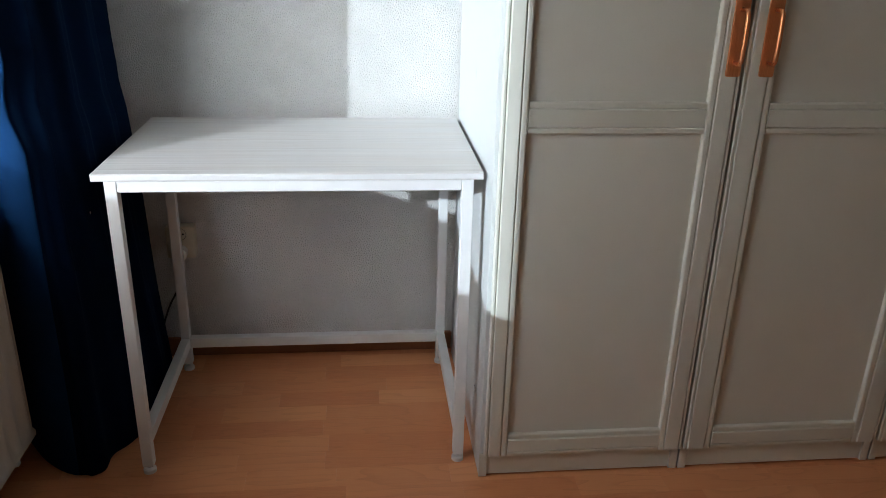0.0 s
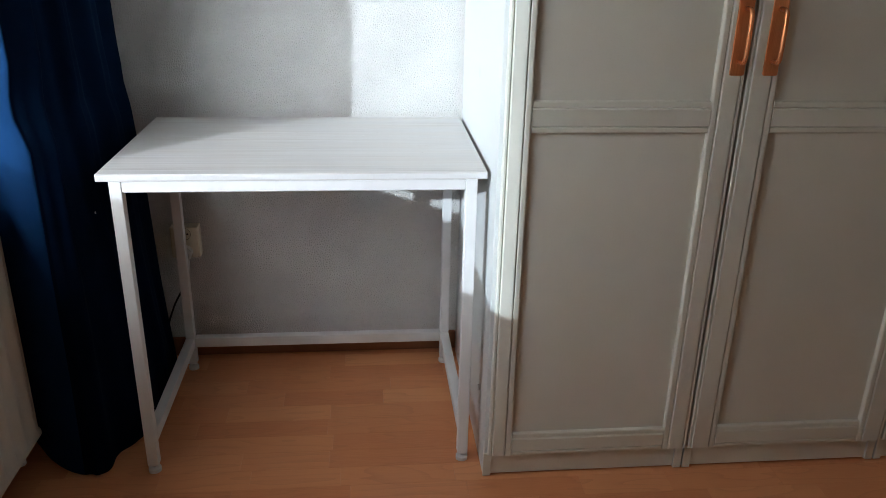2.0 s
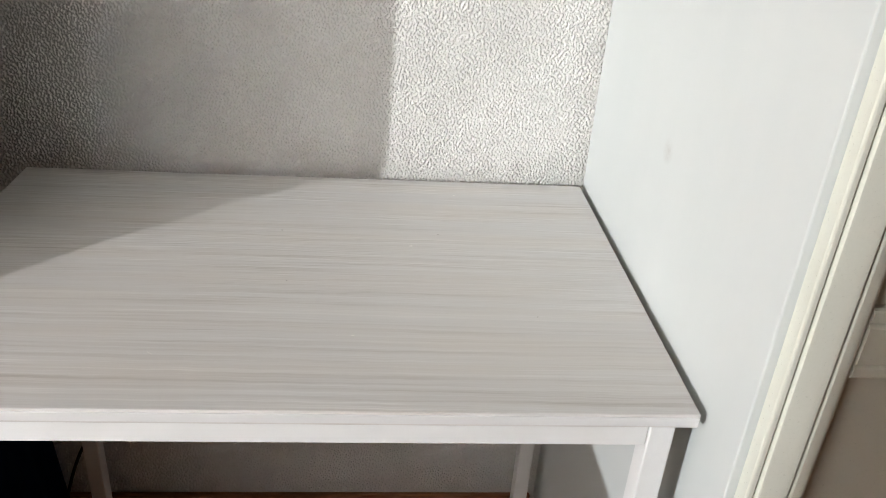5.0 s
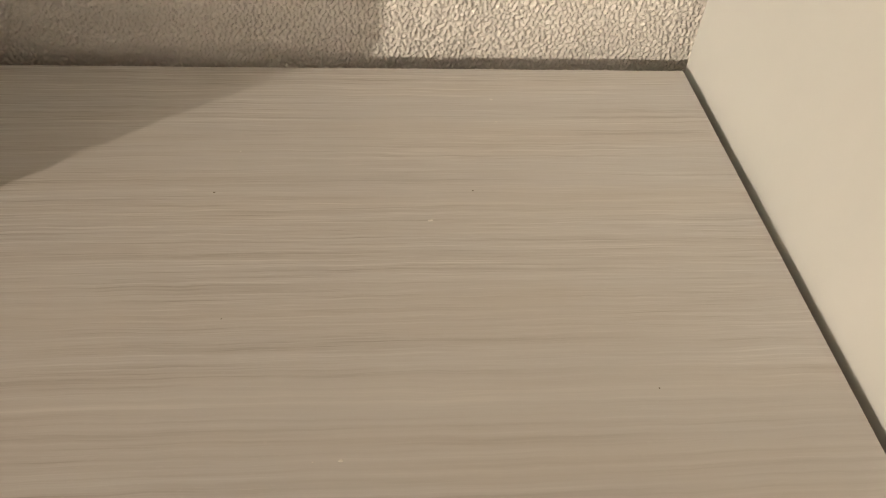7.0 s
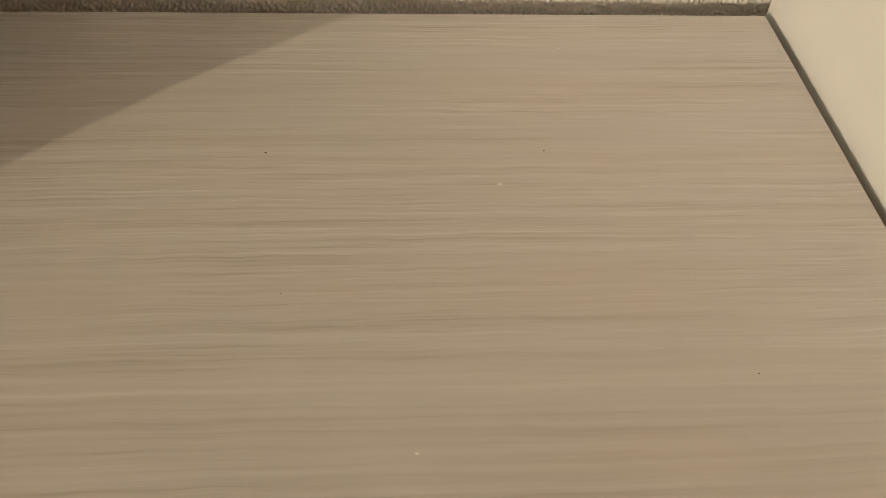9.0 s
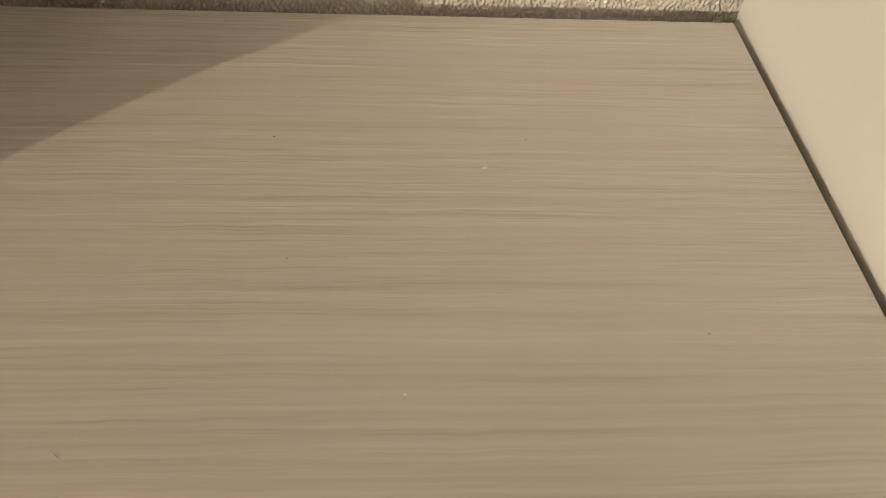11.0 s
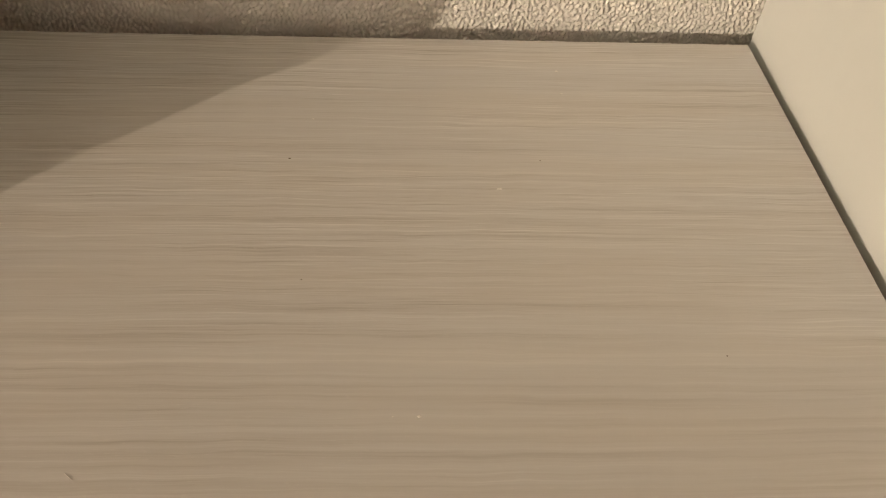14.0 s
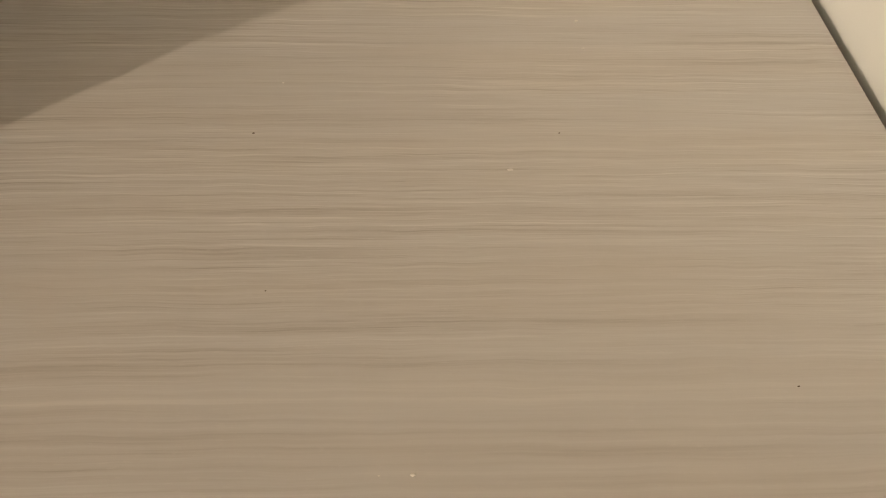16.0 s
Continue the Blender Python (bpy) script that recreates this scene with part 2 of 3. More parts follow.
def cylinder(bm, at, radius, depth, axis="Z", seg=20, radius2=None):
    turn = {"Z": Matrix(), "X": Matrix.Rotation(radians(90), 4, "Y"), "Y": Matrix.Rotation(radians(90), 4, "X")}[axis]
    bmesh.ops.create_cone(bm, cap_ends=True, segments=seg, radius1=radius, radius2=radius if radius2 is None else radius2,
                          depth=depth, matrix=Matrix.Translation(at) @ turn)
    return bm


def tube(bm, points, radius, seg=10):
    """A round rod along points."""
    pts = [Vector(p) for p in points]
    rings = []
    side = None
    for i, p in enumerate(pts):
        way = (pts[min(i + 1, len(pts) - 1)] - pts[max(i - 1, 0)]).normalized()
        side = way.orthogonal().normalized() if side is None else (side - way * side.dot(way)).normalized()
        other = way.cross(side)
        rings.append([bm.verts.new(p + radius * (math.cos(a) * side + math.sin(a) * other))
                      for a in (2 * math.pi * k / seg for k in range(seg))])
    for a, b in zip(rings, rings[1:]):
        for k in range(seg):
            bm.faces.new((a[k], a[(k + 1) % seg], b[(k + 1) % seg], b[k]))
    bm.faces.new(rings[0][::-1])
    bm.faces.new(rings[-1])
    return bm


def spline(points, n):
    """n places along a smooth line through the points, of any number of coordinates."""
    p = np.array(points, float)
    p = np.vstack([2 * p[0] - p[1], p, 2 * p[-1] - p[-2]])
    out = []
    for s in np.linspace(0, len(points) - 1 - 1e-9, n):
        i, f = int(s), s - int(s)
        a, b, c, d = p[i:i + 4]
        out.append(0.5 * (2 * b + (c - a) * f + (2 * a - 5 * b + 4 * c - d) * f * f + (3 * b - a - 3 * c + d) * f ** 3))
    return np.array(out)


# ---------------------------------------------------------------- the room
X_WEST, X_EAST, Y_NORTH, Y_SOUTH, HIGH = -0.33, 3.2, 0.5666, -2.7, 2.5

structure("wall_north", boxed(X_WEST - 0.22, X_EAST + 0.15, Y_NORTH + 0.006, Y_NORTH + 0.2, -0.05, HIGH + 0.05), PAINT,
          "white plastered wall behind the desk and wardrobe", "wall")


def plaster_relief():
    """The rough trowelled plaster of the north wall as real relief."""
    step = 0.0011
    x0, x1, z0, z1 = -0.14, 0.83, 0.03, 1.13
    nx, nz = int((x1 - x0) / step), int((z1 - z0) / step)
    rng = np.random.default_rng(7)
    fx = np.fft.fftfreq(nx, step)[:, None]
    fz = np.fft.fftfreq(nz, step)[None, :]

    def band(low, high, sx=1.0):
        f = np.sqrt((fx * sx) ** 2 + fz ** 2)
        keep = np.exp(-(f / high) ** 2) * (1 - np.exp(-(f / low) ** 2))
        a = np.fft.ifft2(np.fft.fft2(rng.standard_normal((nx, nz))) * keep).real
        return a / a.std()

    a = band(115, 200, 0.72)
    b = band(200, 330, 0.8)
    c = band(12, 28)
    h = 0.0016 * np.tanh(0.8 * a) + 0.0004 * b + 0.0003 * c
    xs = np.linspace(x0, x1, nx)[:, None] + np.zeros((1, nz))
    zs = np.linspace(z0, z1, nz)[None, :] + np.zeros((nx, 1))
    co = np.stack([xs, Y_NORTH - h, zs], axis=-1).reshape(-1, 3)
    i = np.arange(nx * nz).reshape(nx, nz)
    quads = np.stack([i[:-1, :-1], i[1:, :-1], i[1:, 1:], i[:-1, 1:]], axis=-1).reshape(-1, 4)
    me = bpy.data.meshes.new("plaster")
    me.vertices.add(len(co))
    me.vertices.foreach_set("co", co.ravel())
    me.loops.add(quads.size)
    me.loops.foreach_set("vertex_index", quads.ravel())
    me.polygons.add(len(quads))
    me.polygons.foreach_set("loop_start", np.arange(0, quads.size, 4))
    me.polygons.foreach_set("use_smooth", np.ones(len(quads), bool))
    me.update(calc_edges=True)
    me.validate()
    me.materials.append(PLASTER)
    ob = new("plaster", me)
    ob.parent = bpy.data.objects["wall_north"]
    return tagged(ob, "rough trowelled white plaster relief", kind="structure")


plaster_relief()

# the west wall, with the window's opening through it
WY0, WY1, WZ0, WZ1 = -1.33, 0.36, 0.780, 2.20
wall = bmesh.new()
box(wall, X_WEST - 0.22, X_WEST, Y_SOUTH - 0.15, Y_NORTH + 0.0055, -0.05, WZ0)
box(wall, X_WEST - 0.22, X_WEST, Y_SOUTH - 0.15, Y_NORTH + 0.0055, WZ1, HIGH + 0.05)
box(wall, X_WEST - 0.22, X_WEST, Y_SOUTH - 0.15, WY0, WZ0, WZ1)
box(wall, X_WEST - 0.22, X_WEST, WY1, Y_NORTH + 0.0055, WZ0, WZ1)
structure("wall_west", wall, PAINT, "cream plastered wall with the window opening", "wall")
structure("wall_south", boxed(X_WEST - 0.22, X_EAST + 0.15, Y_SOUTH - 0.15, Y_SOUTH, -0.05, HIGH + 0.05), PAINT, "plain cream plastered wall", "wall")
structure("wall_east", boxed(X_EAST, X_EAST + 0.15, Y_SOUTH, Y_NORTH + 0.0055, -0.05, HIGH + 0.05), PAINT, "plain cream plastered wall", "wall")
structure("ceiling", boxed(X_WEST - 0.22, X_EAST + 0.15, Y_SOUTH - 0.15, Y_NORTH + 0.2, HIGH, HIGH + 0.12), CEILING, "plain white painted ceiling", "ceiling")

window = thing("window_1", (-0.52, (WY0 + WY1) / 2, WZ0), "white framed window letting in low sunlight", "window", kind="structure")
fr = bmesh.new()
box(fr, -0.55, -0.49, WY0, WY1, WZ0, 0.846)
box(fr, -0.55, -0.49, WY0, WY1, 2.14, WZ1)
box(fr, -0.55, -0.49, WY0, -1.268, 0.846, 2.14)
box(fr, -0.55, -0.49, 0.30, WY1, 0.846, 2.14)
part("window_frame", fr, STEEL, window)
pane = part("pane", boxed(-0.522, -0.518, -1.268, 0.30, 0.846, 2.14), GLASS, window, "clear glass pane")
pane.visible_shadow = False

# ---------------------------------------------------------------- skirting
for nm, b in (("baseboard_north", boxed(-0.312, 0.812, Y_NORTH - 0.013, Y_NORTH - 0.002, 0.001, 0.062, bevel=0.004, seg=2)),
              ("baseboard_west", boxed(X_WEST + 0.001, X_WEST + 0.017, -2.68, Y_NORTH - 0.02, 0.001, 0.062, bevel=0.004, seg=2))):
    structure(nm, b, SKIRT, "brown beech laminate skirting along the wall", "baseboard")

# ---------------------------------------------------------------- desk
W, Y_FRONT, D, H, THICK = 0.8015, -0.0083, 0.5166, 0.7323, 0.0155
desk = thing("desk", (W / 2, D / 2, 0), "small white desk with whitewashed top and steel frame", "desk")
part("tabletop", boxed(0.002, W, Y_FRONT, D, H - THICK, H, bevel=0.0012, seg=2), BOARD, desk, "whitewashed wood-grain tabletop")
# thin front edge band, a little lower than the top, so that its joints show as fine lines
part("edge_band", boxed(0.003, W - 0.001, Y_FRONT - 0.0012, Y_FRONT + 0.004, H - THICK + 0.0030, H - 0.0030, bevel=0.0004), EDGE, desk, "smooth white edge band")

LX0, LX1, LY0, LY1 = 0.026, 0.7815, -0.0065, 0.4938
T = 0.025


def desk_leg(x, y):
    leg = part("leg", boxed(x, x + T, y, y + T, 0.020, H - THICK - 0.0004, bevel=0.0018, seg=2), STEEL, desk)
    f = bmesh.new()
    cylinder(f, (x + T / 2, y + T / 2, 0.0045), 0.0145, 0.009, seg=24)
    cylinder(f, (x + T / 2, y + T / 2, 0.0105), 0.0145, 0.003, seg=24, radius2=0.011)
    part("foot", f, FOOT, leg, "white plastic screw foot")
    part("foot_screw", cylinder(bmesh.new(), (x + T / 2, y + T / 2, 0.0165), 0.004, 0.009, seg=12), ZINC, leg)


for x in (LX0, LX1 - T):
    for y in (LY0, LY1 - T):
        desk_leg(x, y)
zt = H - THICK - 0.0004
part("apron", boxed(LX0 + T + 0.0004, LX1 - T - 0.0004, LY0 + 0.001, LY0 + 0.021, zt - 0.024, zt, bevel=0.0015), STEEL, desk)
part("apron", boxed(LX0 + T + 0.0004, LX1 - T - 0.0004, LY1 - 0.021, LY1 - 0.001, zt - 0.024, zt, bevel=0.0015), STEEL, desk)
for x in (LX0, LX1 - T):
    part("side_rail", boxed(x + 0.002, x + T - 0.002, LY0 + T + 0.0004, LY1 - T - 0.0004, zt - 0.011, zt, bevel=0.0015), STEEL, desk)
    part("side_stretcher", boxed(x + 0.0005, x + T - 0.0005, LY0 + T + 0.0004, LY1 - T - 0.0004, 0.0745, 0.1037, bevel=0.0015), STEEL, desk)
part("back_stretcher", boxed(LX0 + T + 0.0004, LX1 - T - 0.0004, LY1 - T - 0.001, LY1 - 0.001, 0.0745, 0.1037, bevel=0.0015), STEEL, desk)


def corner_bracket(x, sx):
    """Pressed steel angle under the top, in the back corner of the frame."""
    b = bmesh.new()
    prism(b, [(0, 0), (0.034, 0), (0.034, -0.004), (0.006, -0.030), (0, -0.030)],
          lambda u, v, w: (x + sx * u, w, zt - 0.0245 + v), LY1 - 0.014, LY1 - 0.011)
    cylinder(b, (x + sx * 0.012, LY1 - 0.0155, zt - 0.034), 0.004, 0.003, "Y", 12)
    part("corner_bracket", b, STEEL, desk)


corner_bracket(LX0 + T, 1)
corner_bracket(LX1 - T, -1)

# ---------------------------------------------------------------- wardrobe
Y_DOOR, Y_FRAME, Y_BACK = -0.084, -0.0665, 0.5345
TOP = 2.36
RAILS = ((0.068, 0.126), (0.832, 0.897), (1.119, 1.184), (2.285, TOP - 0.004))


def moulded(width):
    """Cross-section of a door's frame bar: from the outer edge (0) to the panel (width), with two fine beads."""
    w = width
    o = [(0, -0.0165), (0, -0.0022), (0.0008, -0.0006), (0.0022, 0.0)]
    o += [(0.0056, 0.0), (0.0064, -0.0006), (0.0078, -0.0036), (0.0092, -0.0006), (0.0102, 0.0010), (0.0116, 0.0012)]
    o += [(w - 0.0186, 0.0012), (w - 0.0174, 0.0008), (w - 0.0157, -0.0036), (w - 0.0141, -0.0008), (w - 0.0128, 0.0),
          (w - 0.0048, 0.0), (w - 0.0030, -0.0005), (w - 0.0014, -0.0018), (w - 0.0003, -0.0042), (w, -0.0062), (w, -0.0165)]
    return o


def rail_section(a, b, low, high):
    """Section of a cross rail from z=a to z=b; beads only where a panel meets it."""
    o = [(a, -0.0165)]
    if low:
        o += [(a, -0.0050), (a + 0.0010, -0.0016), (a + 0.0030, -0.0004), (a + 0.0106, -0.0004), (a + 0.0116, -0.0010),
              (a + 0.0132, -0.0038), (a + 0.0148, -0.0008), (a + 0.0160, 0.0008)]
    else:
        o += [(a, -0.0020), (a + 0.0014, -0.0004), (a + 0.0078, -0.0003), (a + 0.0086, -0.0010), (a + 0.0100, -0.0036),
              (a + 0.0114, -0.0006), (a + 0.0122, 0.0008)]
    if high:
        o += [(b - 0.0160, 0.0008), (b - 0.0148, -0.0008), (b - 0.0132, -0.0038), (b - 0.0116, -0.0010), (b - 0.0106, -0.0004),
              (b - 0.0030, -0.0004), (b - 0.0010, -0.0016), (b, -0.0050)]
    else:
        o += [(b - 0.0015, 0.0008), (b, -0.0007)]
    return o + [(b, -0.0165)]


def handle(door, xc, z0=0.949, z1=1.104):
    """Copper back plate with a round bow."""
    y = Y_DOOR - 0.0014
    r, plate = 0.0045, []
    for cx, cz, a0 in ((xc + 0.015 - r, z1 - r, 0), (xc - 0.015 + r, z1 - r, 90), (xc - 0.015 + r, z0 + r, 180), (xc + 0.015 - r, z0 + r, 270)):
        plate += [(cx + r * math.cos(radians(a0 + a)), cz + r * math.sin(radians(a0 + a))) for a in (0, 22, 45, 68, 90)]
    pl = prism(bmesh.new(), plate, lambda u, v, w: (u, w, v), y, y - 0.0035)
    rim = [e for e in pl.edges if all(abs(v.co.y - (y - 0.0035)) < 1e-6 for v in e.verts)]
    bmesh.ops.bevel(pl, geom=rim, offset=0.0008, segments=2, profile=0.5, affect="EDGES")
    part("handle_plate", pl, COPPER, door, "copper handle plate")
    zc, half, out = (z0 + z1) / 2, 0.050, 0.030
    pts = [(xc, y - 0.003, zc - half)]
    for a in np.linspace(0, 90, 6):
        pts.append((xc, y - out + 0.010 - 0.010 * math.sin(radians(a)), zc - half + 0.010 - 0.010 * math.cos(radians(a))))
    pts += [(xc, y - out - 0.0015, zc - 0.015), (xc, y - out - 0.0015, zc + 0.015)]
    for a in np.linspace(90, 0, 6):
        pts.append((xc, y - out + 0.010 - 0.010 * math.sin(radians(a)), zc + half - 0.010 + 0.010 * math.cos(radians(a))))
    pts.append((xc, y - 0.003, zc + half))
    part("handle_bow", tube(bmesh.new(), pts, 0.0044, 12), COPPER_BOW, door, "polished copper handle bow", smooth=True)


def wardrobe(x0, x1, d0, d1, left, right, knob, label):
    """One wardrobe frame from x0 to x1 with its framed door from d0 to d1."""
    unit = thing("wardrobe", ((x0 + x1) / 2, 0.22, 0), label, "wardrobe", "row of wardrobes")
    s = 0.018
    part("side_panel", boxed(x0, x0 + s, Y_FRAME, Y_BACK, 0.001, TOP, bevel=0.0018, seg=2), FOIL, unit, "smooth white side panel")
    part("side_panel", boxed(x1 - s, x1, Y_FRAME, Y_BACK, 0.001, TOP, bevel=0.0018, seg=2), FOIL, unit, "smooth white side panel")
    part("bottom_panel", boxed(x0 + s, x1 - s, Y_FRAME + 0.002, Y_BACK - 0.005, 0.073, 0.091), FOIL, unit)
    part("top_panel", boxed(x0 + s, x1 - s, Y_FRAME + 0.002, Y_BACK - 0.005, TOP - s, TOP), FOIL, unit)
    part("back_panel", boxed(x0 + s, x1 - s, Y_BACK - 0.005, Y_BACK - 0.001, 0.001, TOP), FOIL, unit)
    part("plinth", boxed(x0 + s, x1 - s, Y_FRAME + 0.0015, Y_FRAME + 0.016, 0.005, 0.072, bevel=0.001), DOOR, unit, "white plinth board at the floor")
    for xs in (x0 - 0.003, x1 - s - 0.002):
        part("foot_block", boxed(xs + 0.002, xs + s + 0.003, Y_FRAME - 0.004, Y_FRAME - 0.0002, 0.002, 0.066, bevel=0.001), DOOR, unit)
    z0, z1 = RAILS[0][0], RAILS[-1][1]
    door = part("door", boxed(d0 + left - 0.004, d1 - right + 0.004, Y_DOOR + 0.0138, Y_DOOR + 0.0165, z0 + 0.03, z1 - 0.03), DOOR, unit, "grey-white framed door")
    part("stile", prism(bmesh.new(), moulded(left), lambda u, v, w: (d0 + u, Y_DOOR - v, w), z0, z1), DOOR, door)
    part("stile", prism(bmesh.new(), moulded(right), lambda u, v, w: (d1 - u, Y_DOOR - v, w), z0, z1), DOOR, door)
    for i, (a, b) in enumerate(RAILS):
        part("rail", prism(bmesh.new(), rail_section(a, b, i > 0, i < 3), lambda u, v, w: (w, Y_DOOR - v, u), d0 + left + 0.0002, d1 - right - 0.0002), DOOR, door)
        if i < 3:
            part("door_panel", boxed(d0 + left - 0.002, d1 - right + 0.002, Y_DOOR + 0.0100, Y_DOOR + 0.0135, b - 0.002, RAILS[i + 1][0] + 0.002), DOOR, door)
    if knob:
        handle(door, knob)
    return unit


wardrobe(0.8110, 1.2940, 0.8195, 1.2944, 0.0540, 0.0600, 1.2745, "tall off-white wardrobe with framed door beside the desk")
wardrobe(1.3000, 1.7870, 1.2998, 1.7875, 0.0660, 0.0660, 1.343, "tall off-white wardrobe with framed door and copper handle")
wardrobe(1.7930, 2.2750, 1.7928, 2.2740, 0.0600, 0.0590, 0, "tall off-white wardrobe with framed door, seen in part")

screw = thing("cam_screw", (0.8105, 0.040, 0.178), "small metal screw head in the wardrobe side", "screw")
sb = bmesh.new()
cylinder(sb, (0.8098, 0.040, 0.178), 0.0074, 0.0022, "X", 20)
part("screw_head", sb, STEEL, screw, "pale metal screw head")
cross = bmesh.new()
box(cross, 0.8080, 0.8086, 0.0380, 0.0420, 0.1776, 0.1784)
box(cross, 0.8081, 0.8087, 0.0396, 0.0404, 0.1760, 0.1800)
part("screw_slot", cross, BLACK, screw)

# ---------------------------------------------------------------- socket, plug and cable
socket = thing("wall_socket", (0.039, 0.565, 0.38), "ivory surface-mounted double wall socket beside the desk leg", "socket")
YS = 0.5266
part("socket_box", boxed(0.0, 0.078, YS, 0.5651, 0.329, 0.421, bevel=0.004, seg=3), IVORY, socket)
for zc in (0.401, 0.351):
    ring = bmesh.new()
    n = 32
    prof = [(0.0210, 0.0), (0.0205, 0.0022), (0.0185, 0.0022), (0.0175, -0.0002)]
    rows = [[ring.verts.new((0.039 + r * math.cos(a), YS - d - 0.0001, zc + r * math.sin(a))) for a in (2 * math.pi * k / n for k in range(n))] for r, d in prof]
    for a, b in zip(rows, rows[1:]):
        for k in range(n):
            ring.faces.new((a[k], a[(k + 1) % n], b[(k + 1) % n], b[k]))
    part("socket_ring", ring, IVORY, socket, smooth=True)
    groove = [(0.039 + 0.0178 * math.cos(a), YS - 0.0009, zc + 0.0178 * math.sin(a)) for a in np.linspace(0, 2 * math.pi, 40)]
    part("socket_groove", tube(bmesh.new(), groove, 0.0008, 6), BLACK, socket, "dark joint round the well")
    if zc > 0.38:
        part("socket_well", cylinder(bmesh.new(), (0.039, YS - 0.0006, zc), 0.0176, 0.0008, "Y", 28), IVORY, socket, "round socket well")
        for dx in (-0.0095, 0.0095):
            part("pin_hole", cylinder(bmesh.new(), (0.039 + dx, YS - 0.0012, zc), 0.0028, 0.0008, "Y", 12), BLACK, socket)

plug = thing("power_plug", (0.039, 0.49, 0.351), "white round plug with thin dark cable in the socket", "plug")
pb = bmesh.new()
cylinder(pb, (0.041, YS - 0.0135, 0.351), 0.0185, 0.020, "Y", 24)
cylinder(pb, (0.041, YS - 0.0260, 0.348), 0.0185, 0.006, "Y", 24, radius2=0.013)
part("plug_body", pb, PLUGWHITE, plug)
grip = spline([(0.041, YS - 0.020, 0.342), (0.043, YS - 0.023, 0.326), (0.042, YS - 0.020, 0.310), (0.038, YS - 0.016, 0.294)], 12)
part("cable_sleeve", tube(bmesh.new(), grip, 0.0085, 12), PLUGWHITE, plug, smooth=True)
run = spline([(0.038, YS - 0.016, 0.296), (0.033, YS - 0.010, 0.270), (0.022, YS, 0.243), (0.008, YS + 0.010, 0.213), (-0.010, YS + 0.014, 0.180), (-0.030, YS + 0.014, 0.130), (-0.050, YS + 0.012, 0.066)], 30)
part("cable", tube(bmesh.new(), run, 0.0028, 8), BLACK, plug, "thin dark power cable", smooth=True)

# ---------------------------------------------------------------- curtain
curtain = thing("curtain", (-0.1, 0.22, 0), "long navy blue curtain gathered in the corner by the window", "curtain")


def curtain_cloth():
    low = [(-0.290, 0.140), (-0.205, 0.040), (-0.125, -0.008), (-0.070, -0.008), (-0.022, 0.120), (0.000, 0.230), (0.008, 0.350), (-0.006, 0.475), (-0.09, 0.50), (-0.24, 0.505)]
    mid = [(-0.290, 0.150), (-0.195, 0.032), (-0.122, 0.0055), (-0.096, 0.058), (-0.076, 0.140), (-0.057, 0.232), (-0.048, 0.345), (-0.047, 0.465), (-0.115, 0.51), (-0.25, 0.515)]
    high = [(-0.290, 0.150), (-0.210, 0.056), (-0.152, 0.027), (-0.115, 0.076), (-0.090, 0.150), (-0.071, 0.235), (-0.060, 0.345), (-0.055, 0.462), (-0.12, 0.51), (-0.25, 0.515)]
    upper = [(-0.290, 0.150), (-0.194, 0.049), (-0.134, 0.013), (-0.110, 0.077), (-0.093, 0.150), (-0.075, 0.235), (-0.064, 0.345), (-0.058, 0.460), (-0.12, 0.51), (-0.25, 0.515)]
    top = [(-0.290, 0.170), (-0.212, 0.033), (-0.167, -0.011), (-0.147, 0.074), (-0.130, 0.150), (-0.114, 0.240), (-0.102, 0.345), (-0.096, 0.455), (-0.14, 0.51), (-0.25, 0.515)]
    n, levels = 300, 110
    rows = []
    keys = [(0.0, spline(low, n)), (0.773, spline(mid, n)), (0.838, spline(high, n)), (0.878, spline(high, n)), (0.942, spline(upper, n)), (2.36, spline(top, n))]
    s = np.linspace(0, 1, n)
    for k in range(levels):
        f = k / (levels - 1)
        z = 0.004 + 2.35 * f ** 1.3
        g = min(1.0, z / 0.95)
        for (za, la), (zb, lb) in zip(keys, keys[1:]):
            if za <= z <= zb:
                u = (z - za) / (zb - za)
                line = la * (1 - u) + lb * u
        tang = np.gradient(line, axis=0)
        tang /= np.linalg.norm(tang, axis=1)[:, None]
        nor = np.stack([tang[:, 1], -tang[:, 0]], axis=1)
        calm = np.clip((s - 0.22) / 0.12, 0, 1)
        fold = 0.0115 * np.sin(2 * np.pi * (6.6 * s + 0.10 * np.sin(5 * s + 1.3 * z)) + 0.35 * z) + 0.0045 * np.sin(2 * np.pi * 14.3 * s + 1.1 * z + 1.0)
        fold *= calm * (0.75 + 0.35 * g)
        sag = 0.0025 * np.sin(9 * z + 11 * s)
        p = line + nor * (fold + sag - 0.006)[:, None]
        zz = np.full(n, z)
        if k == 0:
            zz = z + 0.004 * (1 + np.sin(23 * s))
        rows.append(np.column_stack([p, zz]))
    # up to the cut the same cloth gets the lighter, sunlit blue
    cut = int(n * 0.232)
    for name, a, b, mat, label in (("cloth", cut, n - 1, NAVY, ""), ("sunlit_strip", 0, cut, NAVY_SUNLIT, "window-side strip of the curtain, coloured lighter blue as if sunlit")):
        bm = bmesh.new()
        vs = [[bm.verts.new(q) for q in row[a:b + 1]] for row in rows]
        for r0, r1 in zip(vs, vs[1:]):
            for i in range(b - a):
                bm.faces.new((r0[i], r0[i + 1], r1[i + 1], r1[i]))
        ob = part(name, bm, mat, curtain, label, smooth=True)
        solid = ob.modifiers.new("thickness", "SOLIDIFY")
        solid.thickness, solid.offset = 0.0022, 0


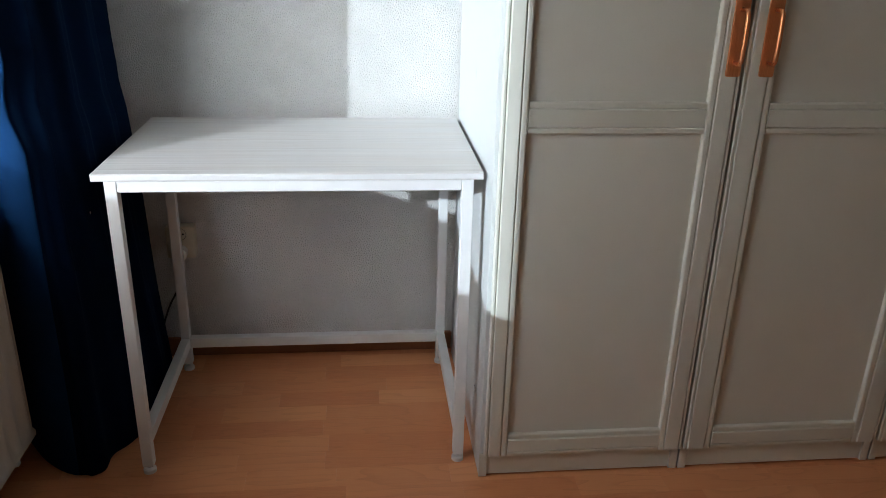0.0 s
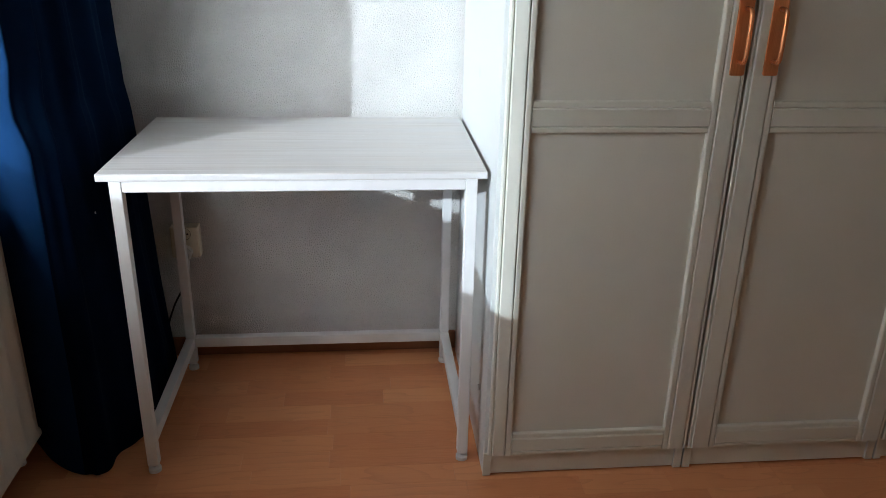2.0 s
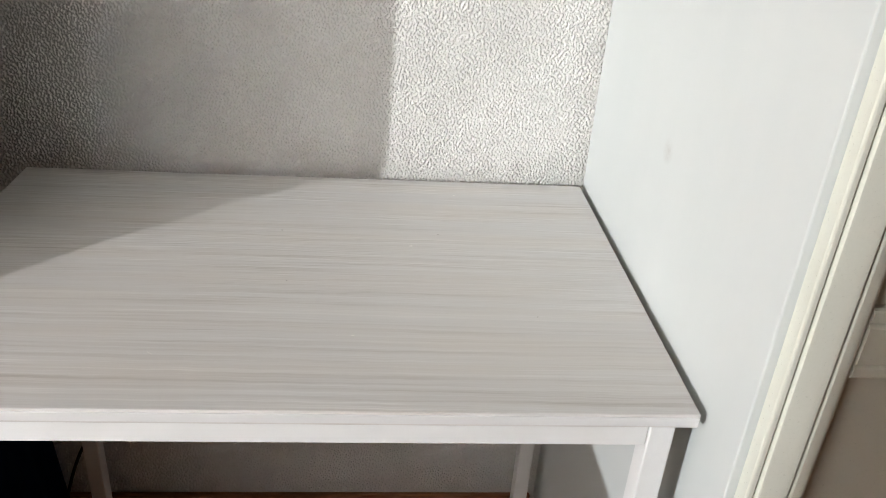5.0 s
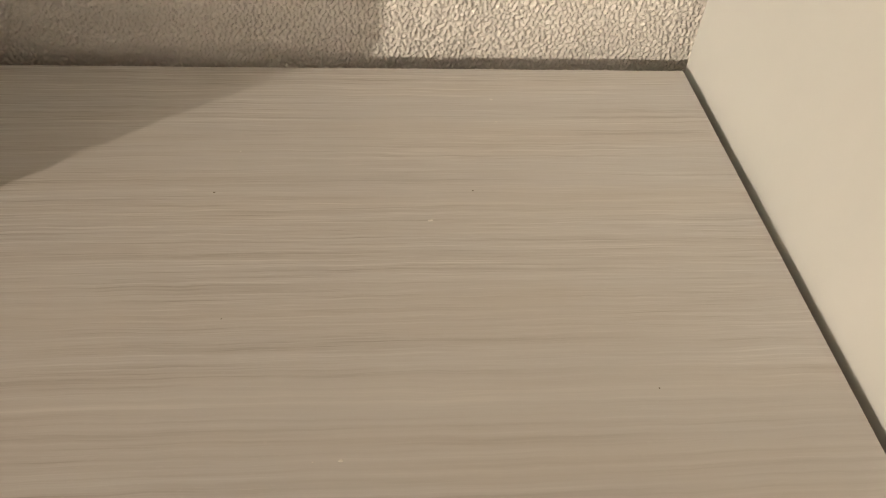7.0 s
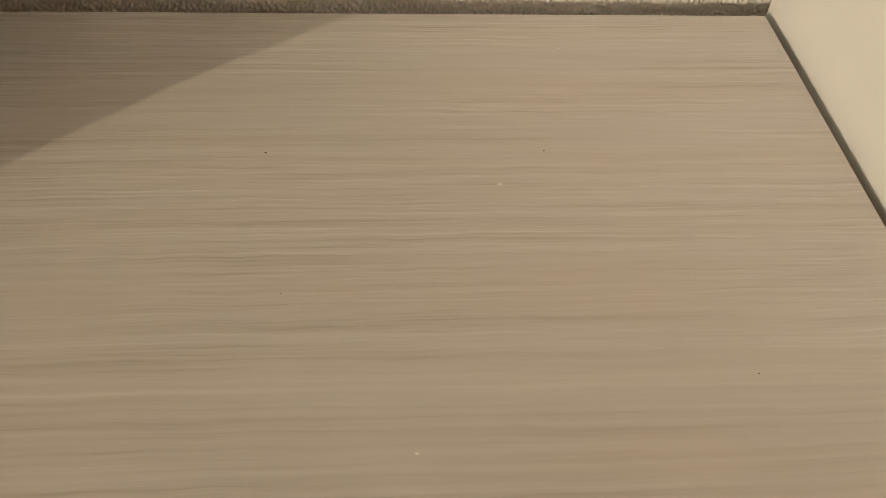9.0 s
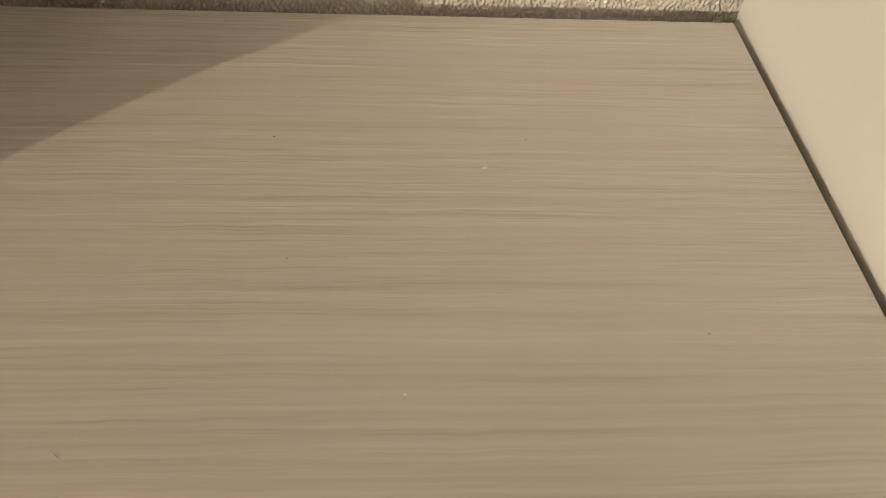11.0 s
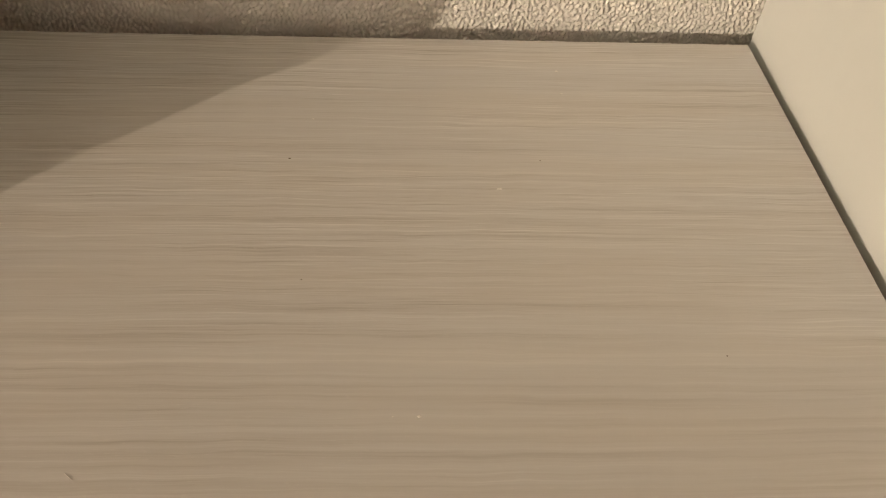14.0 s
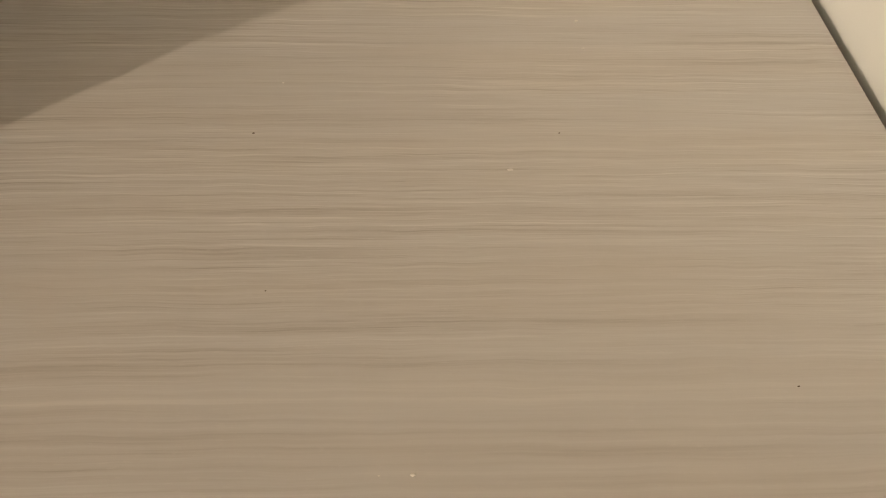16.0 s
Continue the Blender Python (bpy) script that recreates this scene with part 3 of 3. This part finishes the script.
curtain_cloth()
lint = bmesh.new()
bmesh.ops.create_icosphere(lint, subdivisions=1, radius=0.0022, matrix=Matrix.Translation((-0.0575, 0.1410, 0.600)) @ Matrix.Diagonal((0.7, 0.7, 1.5, 1)))
part("lint", lint, CRUMB, curtain, "small white fleck of lint on the cloth")

# ---------------------------------------------------------------- radiator
radiator = thing("radiator", (-0.25, -0.6, 0), "cream enamelled panel radiator with vertical flutes under the window", "radiator")
RX, RY0, RY1, RZ0, RZ1 = -0.203, -1.10, 0.010, 0.106, 0.66


def fluted_front():
    bm = bmesh.new()
    pitch = 0.055
    ys = np.linspace(RY0, RY1, int((RY1 - RY0) / 0.0045))
    zs = np.concatenate([[RZ0, RZ0 + 0.006], np.linspace(RZ0 + 0.018, RZ0 + 0.06, 7), [0.3, 0.5], np.linspace(RZ1 - 0.06, RZ1 - 0.018, 7), [RZ1 - 0.006, RZ1]])
    rows = []
    for z in zs:
        edge = min(z - RZ0, RZ1 - z)
        depth = np.clip((edge - 0.018) / 0.03, 0, 1) ** 0.5
        row = []
        for y in ys:
            wave = max(0.0, math.cos(2 * math.pi * (y - RY1 + pitch * 0.5) / pitch) + 0.35) / 1.35
            x = RX - 0.011 * depth * (1 - wave ** 0.7)
            if edge < 0.004:
                x -= 0.005
            row.append(bm.verts.new((x, y, z)))
        rows.append(row)
    for r0, r1 in zip(rows, rows[1:]):
        for i in range(len(ys) - 1):
            bm.faces.new((r0[i], r0[i + 1], r1[i + 1], r1[i]))
    return bm


front = part("front_panel", fluted_front(), RADIATOR, radiator, smooth=True)
thick = front.modifiers.new("thickness", "SOLIDIFY")
thick.thickness, thick.offset = 0.0015, -1
part("rear_panel", boxed(-0.300, -0.285, RY0, RY1, RZ0, RZ1, bevel=0.003), RADIATOR, radiator)
part("side_cover", boxed(-0.303, RX - 0.006, RY1 - 0.001, RY1 + 0.0012, RZ0 + 0.004, RZ1 + 0.003, bevel=0.0005), RADIATOR, radiator)
part("side_cover", boxed(-0.303, RX - 0.006, RY0 - 0.0012, RY0 + 0.001, RZ0 + 0.004, RZ1 + 0.003, bevel=0.0005), RADIATOR, radiator)
part("top_grille", boxed(-0.303, RX - 0.006, RY0, RY1, RZ1 + 0.0005, RZ1 + 0.004, bevel=0.001), RADIATOR, radiator)
for y in (RY0 + 0.15, RY1 - 0.15):
    part("wall_bracket", boxed(-0.3295, -0.3005, y - 0.015, y + 0.015, 0.2, 0.6), RADIATOR, radiator)
dv = bmesh.new()
cylinder(dv, (-0.225, RY1 - 0.075, RZ0 - 0.008), 0.008, 0.016, seg=16)
cylinder(dv, (-0.225, RY1 - 0.075, RZ0 - 0.018), 0.011, 0.010, seg=6)
part("drain_plug", dv, FOOT, radiator, "small white drain plug")

# ---------------------------------------------------------------- crumbs on the desk
random.seed(5)


def crumb(x, y, size, material, label):
    bm = bmesh.new()
    bmesh.ops.create_icosphere(bm, subdivisions=1, radius=size, matrix=Matrix.Translation((x, y, H + size * 0.45)) @ Matrix.Diagonal((1.3, 0.8, 0.55, 1)))
    for v in bm.verts:
        v.co += Vector((random.uniform(-1, 1), random.uniform(-1, 1), random.uniform(-0.3, 0.6))) * size * 0.25
    ob = new("crumb", mesh_of("crumb", bm, material))
    tagged(ob, label, "crumb", "crumbs on the desk")


for x, y, s in ((0.541, 0.294, 0.0016), (0.476, 0.096, 0.0011), (0.607, 0.451, 0.0013), (0.607, 0.418, 0.0008), (0.460, 0.096, 0.0005), (0.394, 0.378, 0.0007)):
    crumb(x, y + 0.0146, s, CRUMB, "tiny white plaster crumb on the desktop")
for x, y, s in ((0.379, 0.328, 0.0007), (0.675, 0.138, 0.0006), (0.577, 0.328, 0.0006), (0.398, 0.203, 0.0005)):
    crumb(x, y + 0.0146, s, CHIP, "tiny dark crumb on the desktop")

fibre_run = spline([(0.2801, 0.0773, H + 0.0002), (0.2817, 0.0759, H + 0.0003), (0.2854, 0.0732, H + 0.0002)], 9)
fibre = thing("fibre", (0.2827, 0.0753, H), "tiny pale curled fibre lying on the desktop", "fibre")
part("strand", tube(bmesh.new(), fibre_run, 0.00022, 6), CRUMB, fibre, smooth=True)

# ---------------------------------------------------------------- floor
floor = structure("floor", boxed(X_WEST - 0.22, X_EAST + 0.15, Y_SOUTH - 0.15, Y_NORTH + 0.2, -0.10, -0.008), SKIRT, "orange-brown beech laminate strip floor", "floor")
STRIP, Y_JOINT = 0.0685, 0.056


def strip_mesh(length):
    bm = bmesh.new()
    g, c = 0.00012, 0.0004
    x1, y1 = length - g, STRIP - g
    lo = [bm.verts.new(p) for p in ((g, g, -0.0075), (x1, g, -0.0075), (x1, y1, -0.0075), (g, y1, -0.0075))]
    mid = [bm.verts.new((v.co.x, v.co.y, -c * 0.5)) for v in lo]
    hi = [bm.verts.new(p) for p in ((g + c, g + c, 0), (x1 - c, g + c, 0), (x1 - c, y1 - c, 0), (g + c, y1 - c, 0))]
    for a, b in ((lo, mid), (mid, hi)):
        for i in range(4):
            bm.faces.new((a[i], a[(i + 1) % 4], b[(i + 1) % 4], b[i]))
    bm.faces.new(hi)
    return mesh_of("floor_strip", bm, LAMINATE)


LENGTHS = (0.21, 0.27, 0.33, 0.40)
STRIPS = [strip_mesh(v) for v in LENGTHS]
random.seed(21)
far = bmesh.new()
for r in range(-41, 8):
    y = Y_JOINT + r * STRIP
    near_row = -7 <= r
    x = X_WEST - random.uniform(0.01, 0.20)
    while x < X_EAST:
        k = random.randrange(4)
        if near_row and x < 2.1:
            ob = new("floor_strip", STRIPS[k])
            ob.location = (x, y, 0)
            ob.parent = floor
        else:
            g, xe = 0.0003, min(x + LENGTHS[k], X_EAST + 0.1)
            q = [far.verts.new(p) for p in ((x + g, y + g, 0), (xe - g, y + g, 0), (xe - g, y + STRIP - g, 0), (x + g, y + STRIP - g, 0))]
            d = [far.verts.new(v.co - Vector((0, 0, 0.0075))) for v in q]
            far.faces.new(q)
            for i in range(4):
                far.faces.new((d[i], d[(i + 1) % 4], q[(i + 1) % 4], q[i]))
        x += LENGTHS[k]
ob = new("floor_strips", mesh_of("floor_strips", far, LAMINATE_FAR))
ob.parent = floor
tagged(ob, "further beech laminate strips", kind="stuff")
